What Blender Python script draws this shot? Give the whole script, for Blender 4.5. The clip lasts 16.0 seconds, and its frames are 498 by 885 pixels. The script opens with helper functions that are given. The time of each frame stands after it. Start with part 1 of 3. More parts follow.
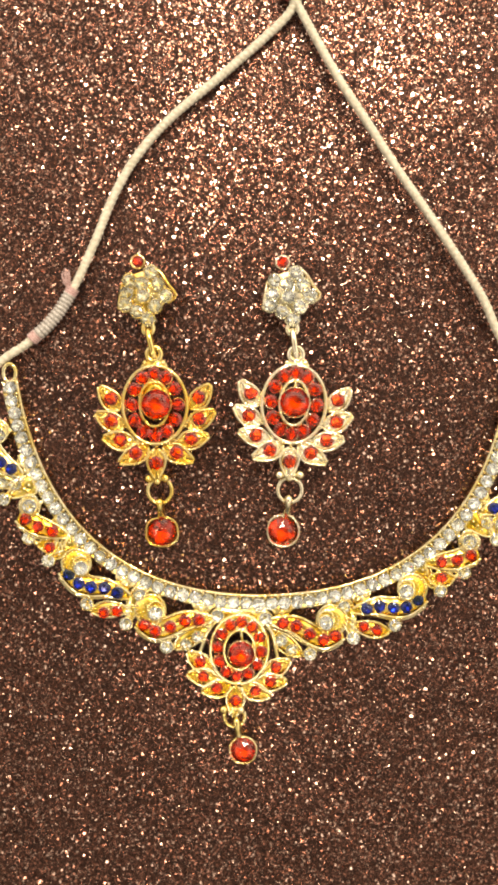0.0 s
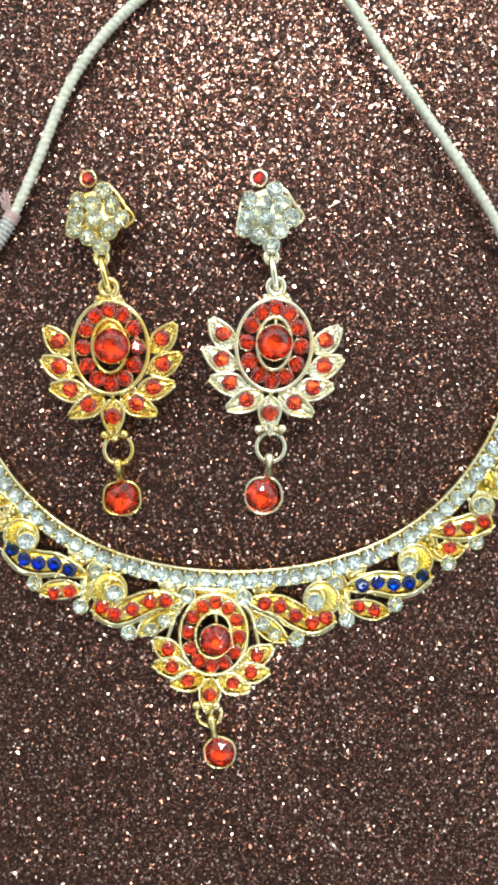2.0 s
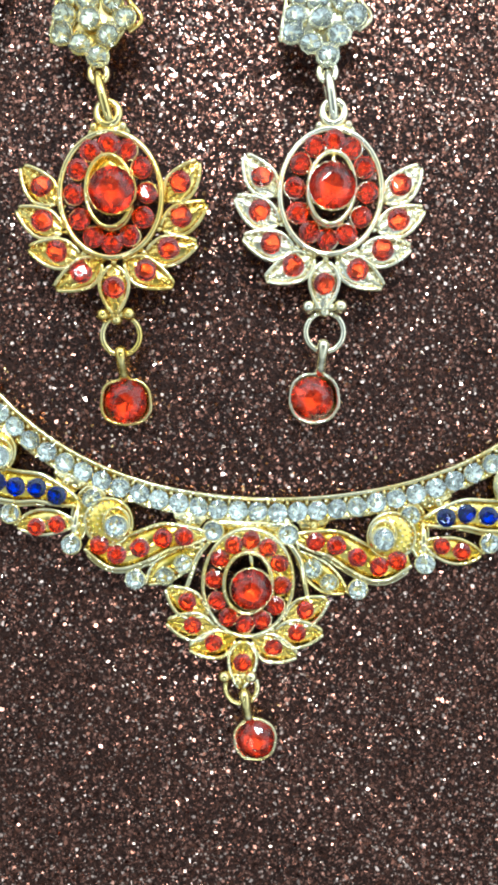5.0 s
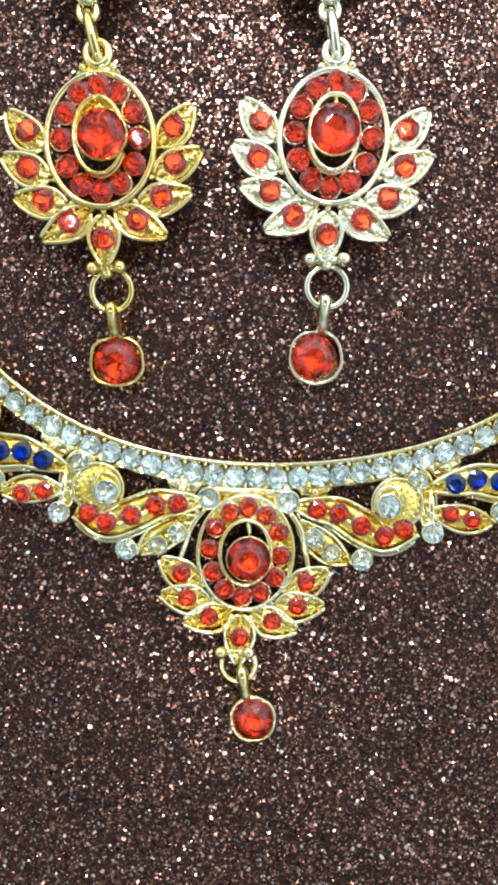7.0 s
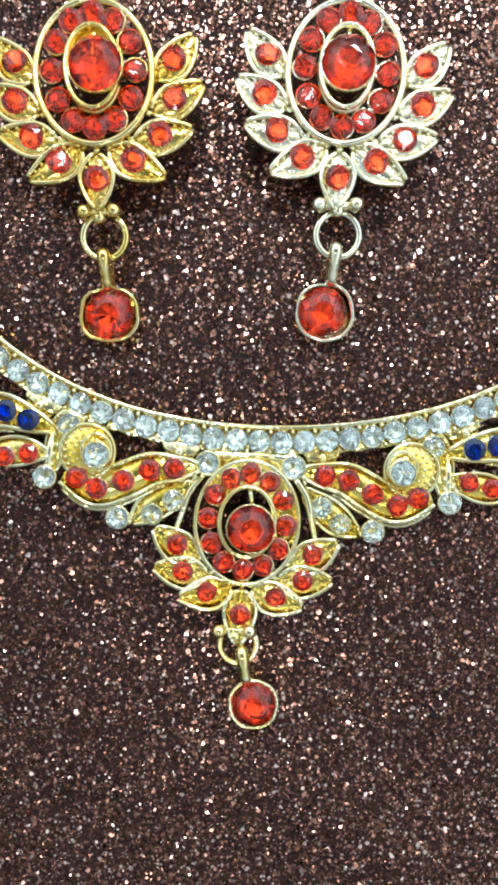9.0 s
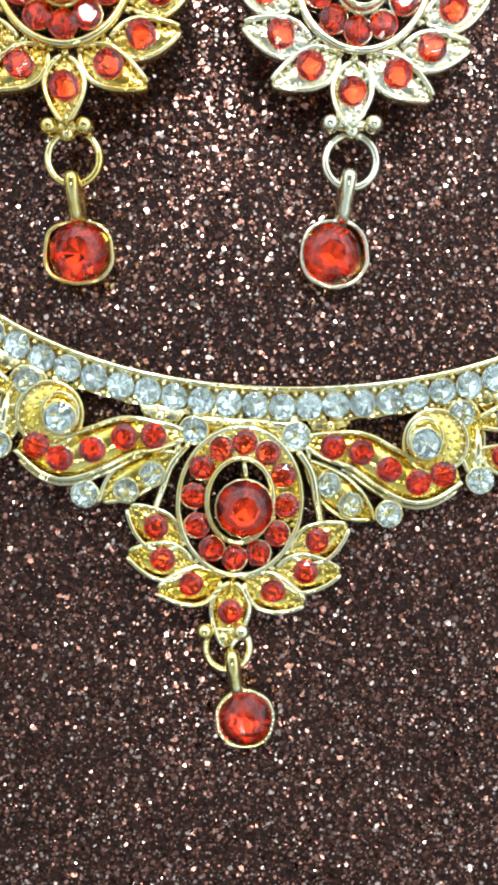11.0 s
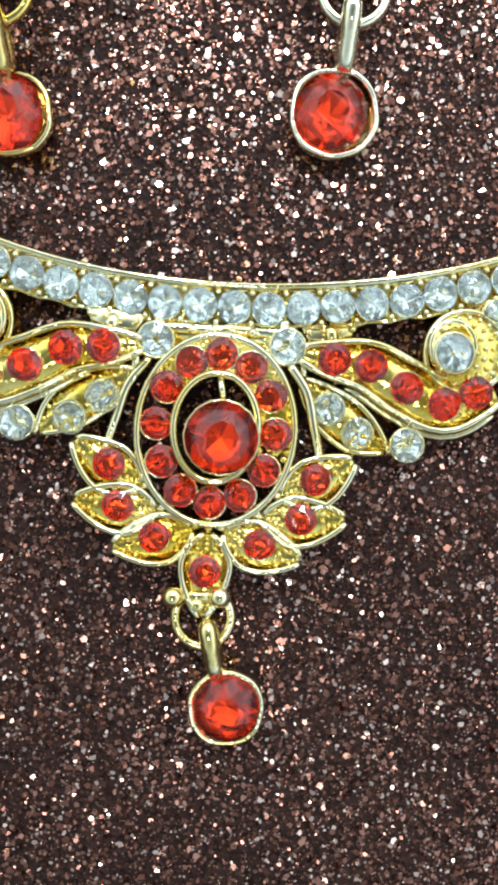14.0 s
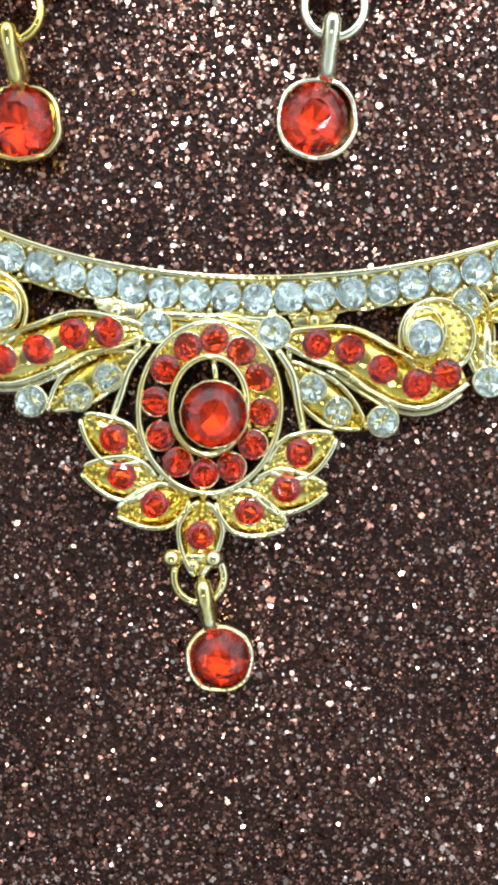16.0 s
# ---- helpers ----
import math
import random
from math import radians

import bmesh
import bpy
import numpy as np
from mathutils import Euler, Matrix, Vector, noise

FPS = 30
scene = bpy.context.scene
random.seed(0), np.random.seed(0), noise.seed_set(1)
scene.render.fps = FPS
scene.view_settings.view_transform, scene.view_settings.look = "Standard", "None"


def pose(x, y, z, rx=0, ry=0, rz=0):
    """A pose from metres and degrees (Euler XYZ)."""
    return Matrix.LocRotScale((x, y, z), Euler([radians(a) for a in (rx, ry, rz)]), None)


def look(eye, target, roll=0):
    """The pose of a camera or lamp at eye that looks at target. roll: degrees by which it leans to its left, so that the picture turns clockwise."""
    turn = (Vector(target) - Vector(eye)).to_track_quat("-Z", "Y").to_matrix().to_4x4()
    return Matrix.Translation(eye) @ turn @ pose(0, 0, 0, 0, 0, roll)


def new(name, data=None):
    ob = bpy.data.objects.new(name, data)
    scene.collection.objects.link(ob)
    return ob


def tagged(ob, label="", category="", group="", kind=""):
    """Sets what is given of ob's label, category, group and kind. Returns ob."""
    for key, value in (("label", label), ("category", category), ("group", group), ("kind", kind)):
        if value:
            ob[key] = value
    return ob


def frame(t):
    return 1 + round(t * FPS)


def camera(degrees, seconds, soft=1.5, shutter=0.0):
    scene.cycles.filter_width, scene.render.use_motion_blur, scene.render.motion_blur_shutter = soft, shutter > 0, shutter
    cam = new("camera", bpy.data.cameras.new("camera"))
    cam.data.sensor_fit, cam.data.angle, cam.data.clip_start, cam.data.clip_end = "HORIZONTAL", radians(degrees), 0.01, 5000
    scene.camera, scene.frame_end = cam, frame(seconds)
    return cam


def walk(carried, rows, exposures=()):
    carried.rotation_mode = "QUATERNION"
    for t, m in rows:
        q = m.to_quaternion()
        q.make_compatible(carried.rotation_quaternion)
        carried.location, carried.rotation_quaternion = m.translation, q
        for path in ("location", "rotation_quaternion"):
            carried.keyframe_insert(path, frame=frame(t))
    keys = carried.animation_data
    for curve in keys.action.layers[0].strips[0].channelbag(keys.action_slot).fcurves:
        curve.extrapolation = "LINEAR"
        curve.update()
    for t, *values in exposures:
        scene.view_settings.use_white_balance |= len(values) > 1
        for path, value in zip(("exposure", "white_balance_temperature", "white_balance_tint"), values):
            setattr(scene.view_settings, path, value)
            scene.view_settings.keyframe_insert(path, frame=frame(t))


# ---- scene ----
# Bridal necklace and two earrings lying on a copper glitter sheet. Plan in millimetres, MM turns them into metres.
MM = 0.001
cam = camera(40.0, 16.0, soft=3.8)
# seconds, eye in millimetres, turn in degrees (looking straight down is 0, 0, 0)
PATH = [
    (0.0, 2.626, 8.534, 144.824, -1.907, 0.105, -0.971),
    (0.5, 4.849, 8.013, 141.565, -2.011, 0.141, -0.968),
    (1.0, 4.243, 7.665, 135.014, -2.130, 0.102, -1.013),
    (1.5, 5.875, 2.668, 128.991, -1.994, -0.093, -1.171),
    (2.0, 6.836, -1.258, 124.216, -1.899, -0.027, -1.554),
    (2.5, 7.112, -5.609, 120.475, -1.721, 0.017, -1.971),
    (3.0, 3.780, -7.976, 116.600, -1.874, 0.156, -1.923),
    (3.5, 1.414, -8.955, 108.283, -1.964, 0.148, -1.797),
    (4.0, 0.608, -12.029, 104.466, -1.849, 0.290, -1.595),
    (4.5, 0.745, -15.542, 97.184, -1.965, 0.314, -1.619),
    (5.0, 1.105, -16.990, 94.329, -2.274, 0.515, -1.512),
    (7.5, 1.393, -23.755, 88.349, -2.028, 0.703, -1.429),
    (8.0, 0.798, -25.104, 86.467, -1.877, 0.805, -1.319),
    (8.5, 0.617, -26.197, 83.473, -1.728, 0.647, -1.113),
    (8.7, 0.494, -26.949, 83.504, -1.645, 0.468, -1.064),
    (10.8, -1.356, -31.825, 71.276, -1.012, -1.072, -0.259),
    (11.0, -0.681, -32.588, 70.295, -0.915, -0.995, -0.335),
    (11.5, 1.000, -34.404, 67.795, -0.973, -1.015, -0.398),
    (12.0, 0.996, -36.170, 64.446, -1.029, -1.287, -0.493),
    (12.5, 0.378, -37.349, 61.550, -1.212, -1.389, -0.561),
    (13.0, 1.586, -38.356, 57.993, -1.396, -1.357, -0.782),
    (13.5, 1.225, -37.773, 56.688, -1.489, -1.164, -0.784),
    (14.0, 1.121, -39.117, 55.626, -1.419, -1.068, -0.884),
    (14.5, 1.655, -39.241, 53.796, -1.772, -0.738, -0.902),
    (15.0, 1.926, -38.871, 52.325, -2.232, -0.416, -0.941),
    (15.5, 2.239, -39.346, 54.458, -2.471, 0.026, -0.882),
    (16.0, 3.220, -40.208, 61.405, -2.207, 0.324, -0.997),
]
EXPOSURES = [(0.0, 0.02, 8500, 18), (0.5, 0.03, 7900, 14), (1.0, 0.02, 7000, 9), (1.5, 0.0, 6200, 4), (2.0, -0.02, 5700, -1), (3.0, -0.06, 5300, -3), (8.5, -0.12, 5200, -2), (16.0, -0.11, 5200, -2)]
walk(cam, [(t, pose(x * MM, y * MM, z * MM, rx, ry, rz)) for t, x, y, z, rx, ry, rz in PATH], EXPOSURES)

# ---- light: two lamps on the far side, an added fill high behind, and the soft light of the room ----
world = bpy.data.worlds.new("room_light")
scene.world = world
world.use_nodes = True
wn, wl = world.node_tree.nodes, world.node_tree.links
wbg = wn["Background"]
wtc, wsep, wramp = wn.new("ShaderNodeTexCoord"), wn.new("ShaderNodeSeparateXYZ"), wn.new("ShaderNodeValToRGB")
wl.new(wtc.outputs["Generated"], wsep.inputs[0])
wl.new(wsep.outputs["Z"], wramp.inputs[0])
# unseen pale walls all round, dimmed overhead for the phone and hand above
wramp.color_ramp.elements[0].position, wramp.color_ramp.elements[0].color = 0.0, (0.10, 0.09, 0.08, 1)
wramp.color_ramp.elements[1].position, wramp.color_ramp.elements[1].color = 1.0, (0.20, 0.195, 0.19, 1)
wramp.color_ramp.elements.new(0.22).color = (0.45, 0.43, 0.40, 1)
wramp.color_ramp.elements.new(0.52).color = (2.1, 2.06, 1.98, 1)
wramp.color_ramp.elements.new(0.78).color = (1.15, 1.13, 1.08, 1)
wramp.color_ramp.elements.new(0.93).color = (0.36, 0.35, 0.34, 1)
# the room is brighter on the far side, for a window out of view
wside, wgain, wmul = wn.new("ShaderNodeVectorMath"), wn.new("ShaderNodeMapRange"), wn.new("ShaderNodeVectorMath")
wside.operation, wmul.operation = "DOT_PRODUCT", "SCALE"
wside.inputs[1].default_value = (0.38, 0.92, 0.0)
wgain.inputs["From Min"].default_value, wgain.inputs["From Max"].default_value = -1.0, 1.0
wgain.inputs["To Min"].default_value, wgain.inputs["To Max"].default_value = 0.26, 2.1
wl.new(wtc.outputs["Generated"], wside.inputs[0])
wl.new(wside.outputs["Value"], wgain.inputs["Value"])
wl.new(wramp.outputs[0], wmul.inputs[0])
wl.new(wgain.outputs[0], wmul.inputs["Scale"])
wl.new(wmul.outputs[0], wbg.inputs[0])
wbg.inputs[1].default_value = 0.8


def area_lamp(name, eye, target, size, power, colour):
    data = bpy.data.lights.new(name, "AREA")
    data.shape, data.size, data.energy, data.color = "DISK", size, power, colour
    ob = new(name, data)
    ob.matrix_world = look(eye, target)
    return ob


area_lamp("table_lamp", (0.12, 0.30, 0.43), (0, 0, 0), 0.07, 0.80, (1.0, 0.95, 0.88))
# added fill with no known source, brightens flakes on the near side
area_lamp("near_sparkle_fill", (-0.04, -0.45, 1.15), (0, 0, 0), 0.16, 1.1, (1.0, 0.93, 0.84))
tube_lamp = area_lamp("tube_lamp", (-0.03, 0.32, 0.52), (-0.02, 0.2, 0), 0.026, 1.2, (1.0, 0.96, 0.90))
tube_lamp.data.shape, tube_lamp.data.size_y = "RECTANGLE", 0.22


# ---- materials ----
def material(name):
    m = bpy.data.materials.new(name)
    m.use_nodes = True
    return m, m.node_tree.nodes, m.node_tree.links, m.node_tree.nodes["Principled BSDF"]


def gold_material(name, light, deep, rough, relief=0.4):
    m, n, l, b = material(name)
    tc = n.new("ShaderNodeTexCoord")
    big, fine, ramp, bump = n.new("ShaderNodeTexNoise"), n.new("ShaderNodeTexNoise"), n.new("ShaderNodeValToRGB"), n.new("ShaderNodeBump")
    big.inputs["Scale"].default_value, fine.inputs["Scale"].default_value = 220.0, 1500.0
    for t in (big, fine):
        l.new(tc.outputs["Object"], t.inputs["Vector"])
    ramp.color_ramp.elements[0].position, ramp.color_ramp.elements[0].color = 0.38, (*deep, 1)
    ramp.color_ramp.elements[1].position, ramp.color_ramp.elements[1].color = 0.6, (*light, 1)
    l.new(big.outputs["Fac"], ramp.inputs[0])
    l.new(ramp.outputs[0], b.inputs["Base Color"])
    rr = n.new("ShaderNodeMapRange")
    rr.inputs["To Min"].default_value, rr.inputs["To Max"].default_value = rough * 0.7, rough * 1.5
    l.new(fine.outputs["Fac"], rr.inputs["Value"])
    l.new(rr.outputs[0], b.inputs["Roughness"])
    bump.inputs["Strength"].default_value, bump.inputs["Distance"].default_value = relief, 0.00025
    l.new(fine.outputs["Fac"], bump.inputs["Height"])
    l.new(bump.outputs[0], b.inputs["Normal"])
    b.inputs["Metallic"].default_value = 1.0
    return m


GOLD = gold_material("gold_plating", (0.91, 0.84, 0.54), (0.85, 0.70, 0.28), 0.06, 0.14)
# saturated yellow puts light bounced between gold walls into the recess colour
GOLD_FLOOR = gold_material("gold_plating_recess_bounce", (0.87, 0.72, 0.23), (0.80, 0.58, 0.068), 0.10, 0.28)
GOLD_DEEP = gold_material("deep_gold_plating", (0.87, 0.74, 0.37), (0.82, 0.62, 0.17), 0.08, 0.14)
# same bounced-light yellow painted in, for the deep gold's recesses
GOLD_DEEP_FLOOR = gold_material("deep_gold_plating_recess_bounce", (0.86, 0.69, 0.23), (0.80, 0.55, 0.08), 0.13, 0.28)
GOLD_PALE = gold_material("pale_gold_plating", (0.95, 0.90, 0.69), (0.94, 0.84, 0.52), 0.085, 0.14)
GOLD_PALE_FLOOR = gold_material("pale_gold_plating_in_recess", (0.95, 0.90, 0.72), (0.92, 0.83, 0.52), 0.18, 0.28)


def gem_materials(name, glass, foil, rough=0.07, metal=1.0):
    m, n, l, b = material(name + "_glass")
    b.inputs["Base Color"].default_value = (*glass, 1)
    b.inputs["Roughness"].default_value = 0.06
    b.inputs["IOR"].default_value = 1.54
    b.inputs["Transmission Weight"].default_value = 1.0
    f, n, l, b = material(name + "_foil")
    info, ramp = n.new("ShaderNodeObjectInfo"), n.new("ShaderNodeValToRGB")
    ramp.color_ramp.elements[0].color = (*[c * 0.82 for c in foil], 1)
    ramp.color_ramp.elements[1].color = (*foil, 1)
    l.new(info.outputs["Random"], ramp.inputs[0])
    l.new(ramp.outputs[0], b.inputs["Base Color"])
    b.inputs["Metallic"].default_value, b.inputs["Roughness"].default_value = metal, rough
    return m, f


RED = gem_materials("red_stone", (0.95, 0.095, 0.022), (1.0, 0.56, 0.16), 0.14)
BLUE = gem_materials("blue_stone", (0.005, 0.045, 0.42), (0.25, 0.50, 0.95), 0.12)
CLEAR = gem_materials("clear_stone", (0.98, 1.0, 0.98), (0.97, 1.0, 0.965), 0.12, 0.86)
CLEAR_WARM = gem_materials("warm_clear_stone", (0.97, 0.975, 0.88), (0.97, 0.97, 0.84), 0.12, 0.86)


def thread_material(name, a, c, scale, rough=0.75):
    m, n, l, b = material(name)
    tc, tx, ramp, bump = n.new("ShaderNodeTexCoord"), n.new("ShaderNodeTexNoise"), n.new("ShaderNodeValToRGB"), n.new("ShaderNodeBump")
    tx.inputs["Scale"].default_value, tx.inputs["Detail"].default_value = scale, 5
    l.new(tc.outputs["Object"], tx.inputs["Vector"])
    ramp.color_ramp.elements[0].position, ramp.color_ramp.elements[0].color = 0.35, (*a, 1)
    ramp.color_ramp.elements[1].position, ramp.color_ramp.elements[1].color = 0.65, (*c, 1)
    l.new(tx.outputs["Fac"], ramp.inputs[0])
    l.new(ramp.outputs[0], b.inputs["Base Color"])
    bump.inputs["Strength"].default_value, bump.inputs["Distance"].default_value = 0.5, 0.0002
    l.new(tx.outputs["Fac"], bump.inputs["Height"])
    l.new(bump.outputs[0], b.inputs["Normal"])
    b.inputs["Roughness"].default_value = rough
    b.inputs["Sheen Weight"].default_value = 0.3
    return m


CORD = thread_material("cream_satin_cord", (0.50, 0.48, 0.36), (0.72, 0.70, 0.57), 1300)
SILVER_THREAD = thread_material("silver_thread", (0.28, 0.27, 0.24), (0.62, 0.60, 0.55), 1800, 0.4)
PINK_THREAD = thread_material("pink_thread", (0.44, 0.27, 0.25), (0.60, 0.43, 0.40), 2000)
BEAD_RED = thread_material("dark_red_bead", (0.16, 0.006, 0.006), (0.26, 0.014, 0.012), 500, 0.35)


def flake_material():
    m, n, l, b = material("copper_glitter")
    geo, ramp = n.new("ShaderNodeNewGeometry"), n.new("ShaderNodeValToRGB")
    r = ramp.color_ramp
    r.interpolation = "CONSTANT"
    # pale stop at 0.875: extra sparkle put into the colour of some flakes
    stops = [(0.0, (0.10, 0.044, 0.030)), (0.20, (0.26, 0.116, 0.078)), (0.42, (0.38, 0.190, 0.140)), (0.77, (0.21, 0.095, 0.066)),
             (0.875, (0.82, 0.60, 0.50)), (0.9976, (0.04, 0.24, 0.9)), (0.9989, (0.4, 0.14, 0.75)), (0.9993, (0.08, 0.55, 0.42)), (0.9997, (0.7, 0.6, 0.05))]
    r.elements[0].position, r.elements[0].color = stops[0][0], (*stops[0][1], 1)
    r.elements[1].position, r.elements[1].color = stops[1][0], (*stops[1][1], 1)
    for p, c in stops[2:]:
        r.elements.new(p).color = (*c, 1)
    l.new(geo.outputs["Random Per Island"], ramp.inputs[0])
    l.new(ramp.outputs[0], b.inputs["Base Color"])
    b.inputs["Metallic"].default_value, b.inputs["Roughness"].default_value = 1.0, 0.14
    return m


def paper_material():
    m, n, l, b = material("brown_glitter_paper")
    tc, a, c = n.new("ShaderNodeTexCoord"), n.new("ShaderNodeTexVoronoi"), n.new("ShaderNodeTexNoise")
    mix, bump = n.new("ShaderNodeValToRGB"), n.new("ShaderNodeBump")
    a.inputs["Scale"].default_value, c.inputs["Scale"].default_value = 2600, 60
    for t in (a, c):
        l.new(tc.outputs["Object"], t.inputs["Vector"])
    add = n.new("ShaderNodeMath")
    add.operation = "MULTIPLY"
    l.new(a.outputs["Color"], add.inputs[0])
    l.new(c.outputs["Fac"], add.inputs[1])
    mix.color_ramp.elements[0].color, mix.color_ramp.elements[1].color = (0.009, 0.0040, 0.0029, 1), (0.075, 0.034, 0.024, 1)
    l.new(add.outputs[0], mix.inputs[0])
    l.new(mix.outputs[0], b.inputs["Base Color"])
    bump.inputs["Strength"].default_value, bump.inputs["Distance"].default_value = 0.6, 0.0002
    l.new(a.outputs["Distance"], bump.inputs["Height"])
    l.new(bump.outputs[0], b.inputs["Normal"])
    b.inputs["Roughness"].default_value = 0.6
    b.inputs["Specular IOR Level"].default_value = 0.12
    return m


FLAKES, PAPER = flake_material(), paper_material()
TABLE = thread_material("table_wood", (0.16, 0.09, 0.05), (0.24, 0.15, 0.085), 40, 0.45)


# ---- mesh helpers, all in millimetres ----
def part(name, bm, mats, parent=None, label="", smooth=True):
    bmesh.ops.recalc_face_normals(bm, faces=bm.faces)
    bmesh.ops.scale(bm, vec=(MM, MM, MM), verts=bm.verts)
    me = bpy.data.meshes.new(name)
    for f in bm.faces:
        f.smooth = smooth
    bm.to_mesh(me)
    bm.free()
    for m in (mats if isinstance(mats, (list, tuple)) else [mats]):
        me.materials.append(m)
    ob = new(name, me)
    ob.parent = parent
    if label:
        ob["label"] = label
    return ob


def group_empty(name, at=(0, 0, 0)):
    ob = new(name)
    ob.empty_display_size = 0.01
    ob.location = [c * MM for c in at]
    return ob


def spline(points, n, closed=False):
    """Catmull-Rom through the points, n steps a piece."""
    p = [Vector(q) for q in points]
    k = len(p)
    out = []
    for i in range(k if closed else k - 1):
        if closed:
            a, b, c, d = p[(i - 1) % k], p[i], p[(i + 1) % k], p[(i + 2) % k]
        else:
            b, c = p[i], p[i + 1]
            a = p[i - 1] if i else b * 2 - c
            d = p[i + 2] if i + 2 < k else c * 2 - b
        for j in range(n):
            t = j / n
            out.append(0.5 * (2 * b + (c - a) * t + (2 * a - 5 * b + 4 * c - d) * t * t + (3 * b - a - 3 * c + d) * t ** 3))
    if not closed:
        out.append(p[-1].copy())
    return out


def tube(bm, path, radius, sides=8, closed=False, twist=None, mat=0, flat=1.0):
    """A tube along the path; radius a number or a function of (index, share, angle)."""
    n = len(path)
    rings = []
    for i, p in enumerate(path):
        a = path[(i - 1) % n] if closed or i else p
        b = path[(i + 1) % n] if closed or i < n - 1 else p
        d = (b - a).normalized()
        up = Vector((0, 0, 1)) if abs(d.z) < 0.95 else Vector((0, 1, 0))
        s = d.cross(up).normalized()
        u = s.cross(d)
        ring = []
        for k in range(sides):
            ang = 2 * math.pi * k / sides
            r = radius(i, i / max(1, n - 1), ang) if callable(radius) else radius
            ring.append(bm.verts.new(p + s * (math.cos(ang) * r) + u * (math.sin(ang) * r * flat)))
        rings.append(ring)
    for i in range(n if closed else n - 1):
        a, b = rings[i], rings[(i + 1) % n]
        for k in range(sides):
            bm.faces.new((a[k], a[(k + 1) % sides], b[(k + 1) % sides], b[k])).material_index = mat
    if not closed:
        bm.faces.new(rings[0][::-1]).material_index = mat
        bm.faces.new(rings[-1]).material_index = mat


def oval(cx, cy, z, ax, ay, n=48, tilt=0.0):
    c, s = math.cos(radians(tilt)), math.sin(radians(tilt))
    return [Vector((cx + ax * math.cos(a) * c - ay * math.sin(a) * s, cy + ax * math.cos(a) * s + ay * math.sin(a) * c, z)) for a in (2 * math.pi * i / n for i in range(n))]


def ball(bm, at, r, seg=10, mat=0, squash=1.0):
    rows = max(4, seg // 2)
    x, y, z = at
    rings = [[bm.verts.new((x + r * math.sin(math.pi * j / rows) * math.cos(2 * math.pi * k / seg), y + r * math.sin(math.pi * j / rows) * math.sin(2 * math.pi * k / seg),
                            z + r * squash * math.cos(math.pi * j / rows))) for k in range(seg)] for j in range(1, rows)]
    top, low = bm.verts.new((x, y, z + r * squash)), bm.verts.new((x, y, z - r * squash))
    faces = []
    for k in range(seg):
        q = (k + 1) % seg
        faces.append((top, rings[0][k], rings[0][q]))
        faces.append((low, rings[-1][q], rings[-1][k]))
        for a, b in zip(rings, rings[1:]):
            faces.append((a[k], b[k], b[q], a[q]))
    for f in faces:
        bm.faces.new(f).material_index = mat


def plate(bm, outline, z0, z1, mat=0, soft=0.12):
    """A plate with the outline (2D points), its upper edge softened."""
    pts = [Vector((p[0], p[1], 0)) for p in outline]
    mid = sum(pts, Vector()) / len(pts)
    levels = [(0, z0), (0, z1 - soft), (soft, z1)]
    rings = []
    for inset, z in levels:
        ring = []
        for p in pts:
            d = (mid - p)
            q = p + d.normalized() * min(inset, d.length * 0.4)
            ring.append(bm.verts.new((q.x, q.y, z)))
        rings.append(ring)
    n = len(pts)
    for a, b in zip(rings, rings[1:]):
        for i in range(n):
            bm.faces.new((a[i], a[(i + 1) % n], b[(i + 1) % n], b[i])).material_index = mat
    top, bottom = bm.verts.new((mid.x, mid.y, z1)), bm.verts.new((mid.x, mid.y, z0))
    for i in range(n):
        bm.faces.new((rings[-1][i], rings[-1][(i + 1) % n], top)).material_index = mat
        bm.faces.new((rings[0][(i + 1) % n], rings[0][i], bottom)).material_index = mat


def leaf(bm, centre, width, z, depth=1.0, rim=0.26, lift=None, grains=True):
    """A pointed setting: a floor sunk between two raised rims that run along the centre line's two sides."""
    n = len(centre)
    lift = lift or (lambda t: 0.0)
    left, right = [], []
    for i, p in enumerate(centre):
        d = (centre[min(n - 1, i + 1)] - centre[max(0, i - 1)]).normalized()
        s = Vector((-d.y, d.x, 0))
        w = width(i / (n - 1))
        h = z + lift(i / (n - 1))
        left.append(Vector((p.x, p.y, h)) + s * w)
        right.append(Vector((p.x, p.y, h)) - s * w)
    for side in (left, right):
        tube(bm, side, rim, 7, mat=0)
    low = Vector((0, 0, -depth))
    sink = Vector((0, 0, -0.15))
    rows = [[bm.verts.new(p) for p in (a + low, a + sink, (a + b) / 2 + sink * 1.25, b + sink, b + low)] for a, b in zip(left, right)]
    for r, q in zip(rows, rows[1:]):
        for k in range(4):
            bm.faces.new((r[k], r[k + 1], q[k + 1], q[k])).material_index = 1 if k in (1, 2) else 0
        bm.faces.new((r[4], r[0], q[0], q[4]))
    for r in (rows[0], rows[-1]):
        bm.faces.new(r)
    if grains:
        for i in range(1, n - 1):
            if 0.3 < i / (n - 1) < 0.7:
                continue
            a, b = left[i], right[i]
            w = (a - b).length
            count = int(w / 0.72)
            for k in range(count):
                t = (k + 0.5 + 0.5 * (i % 2)) / max(1, count)
                if 0.12 < t < 0.88:
                    ball(bm, a.lerp(b, t) + sink * 1.1, 0.25, 8, 1)


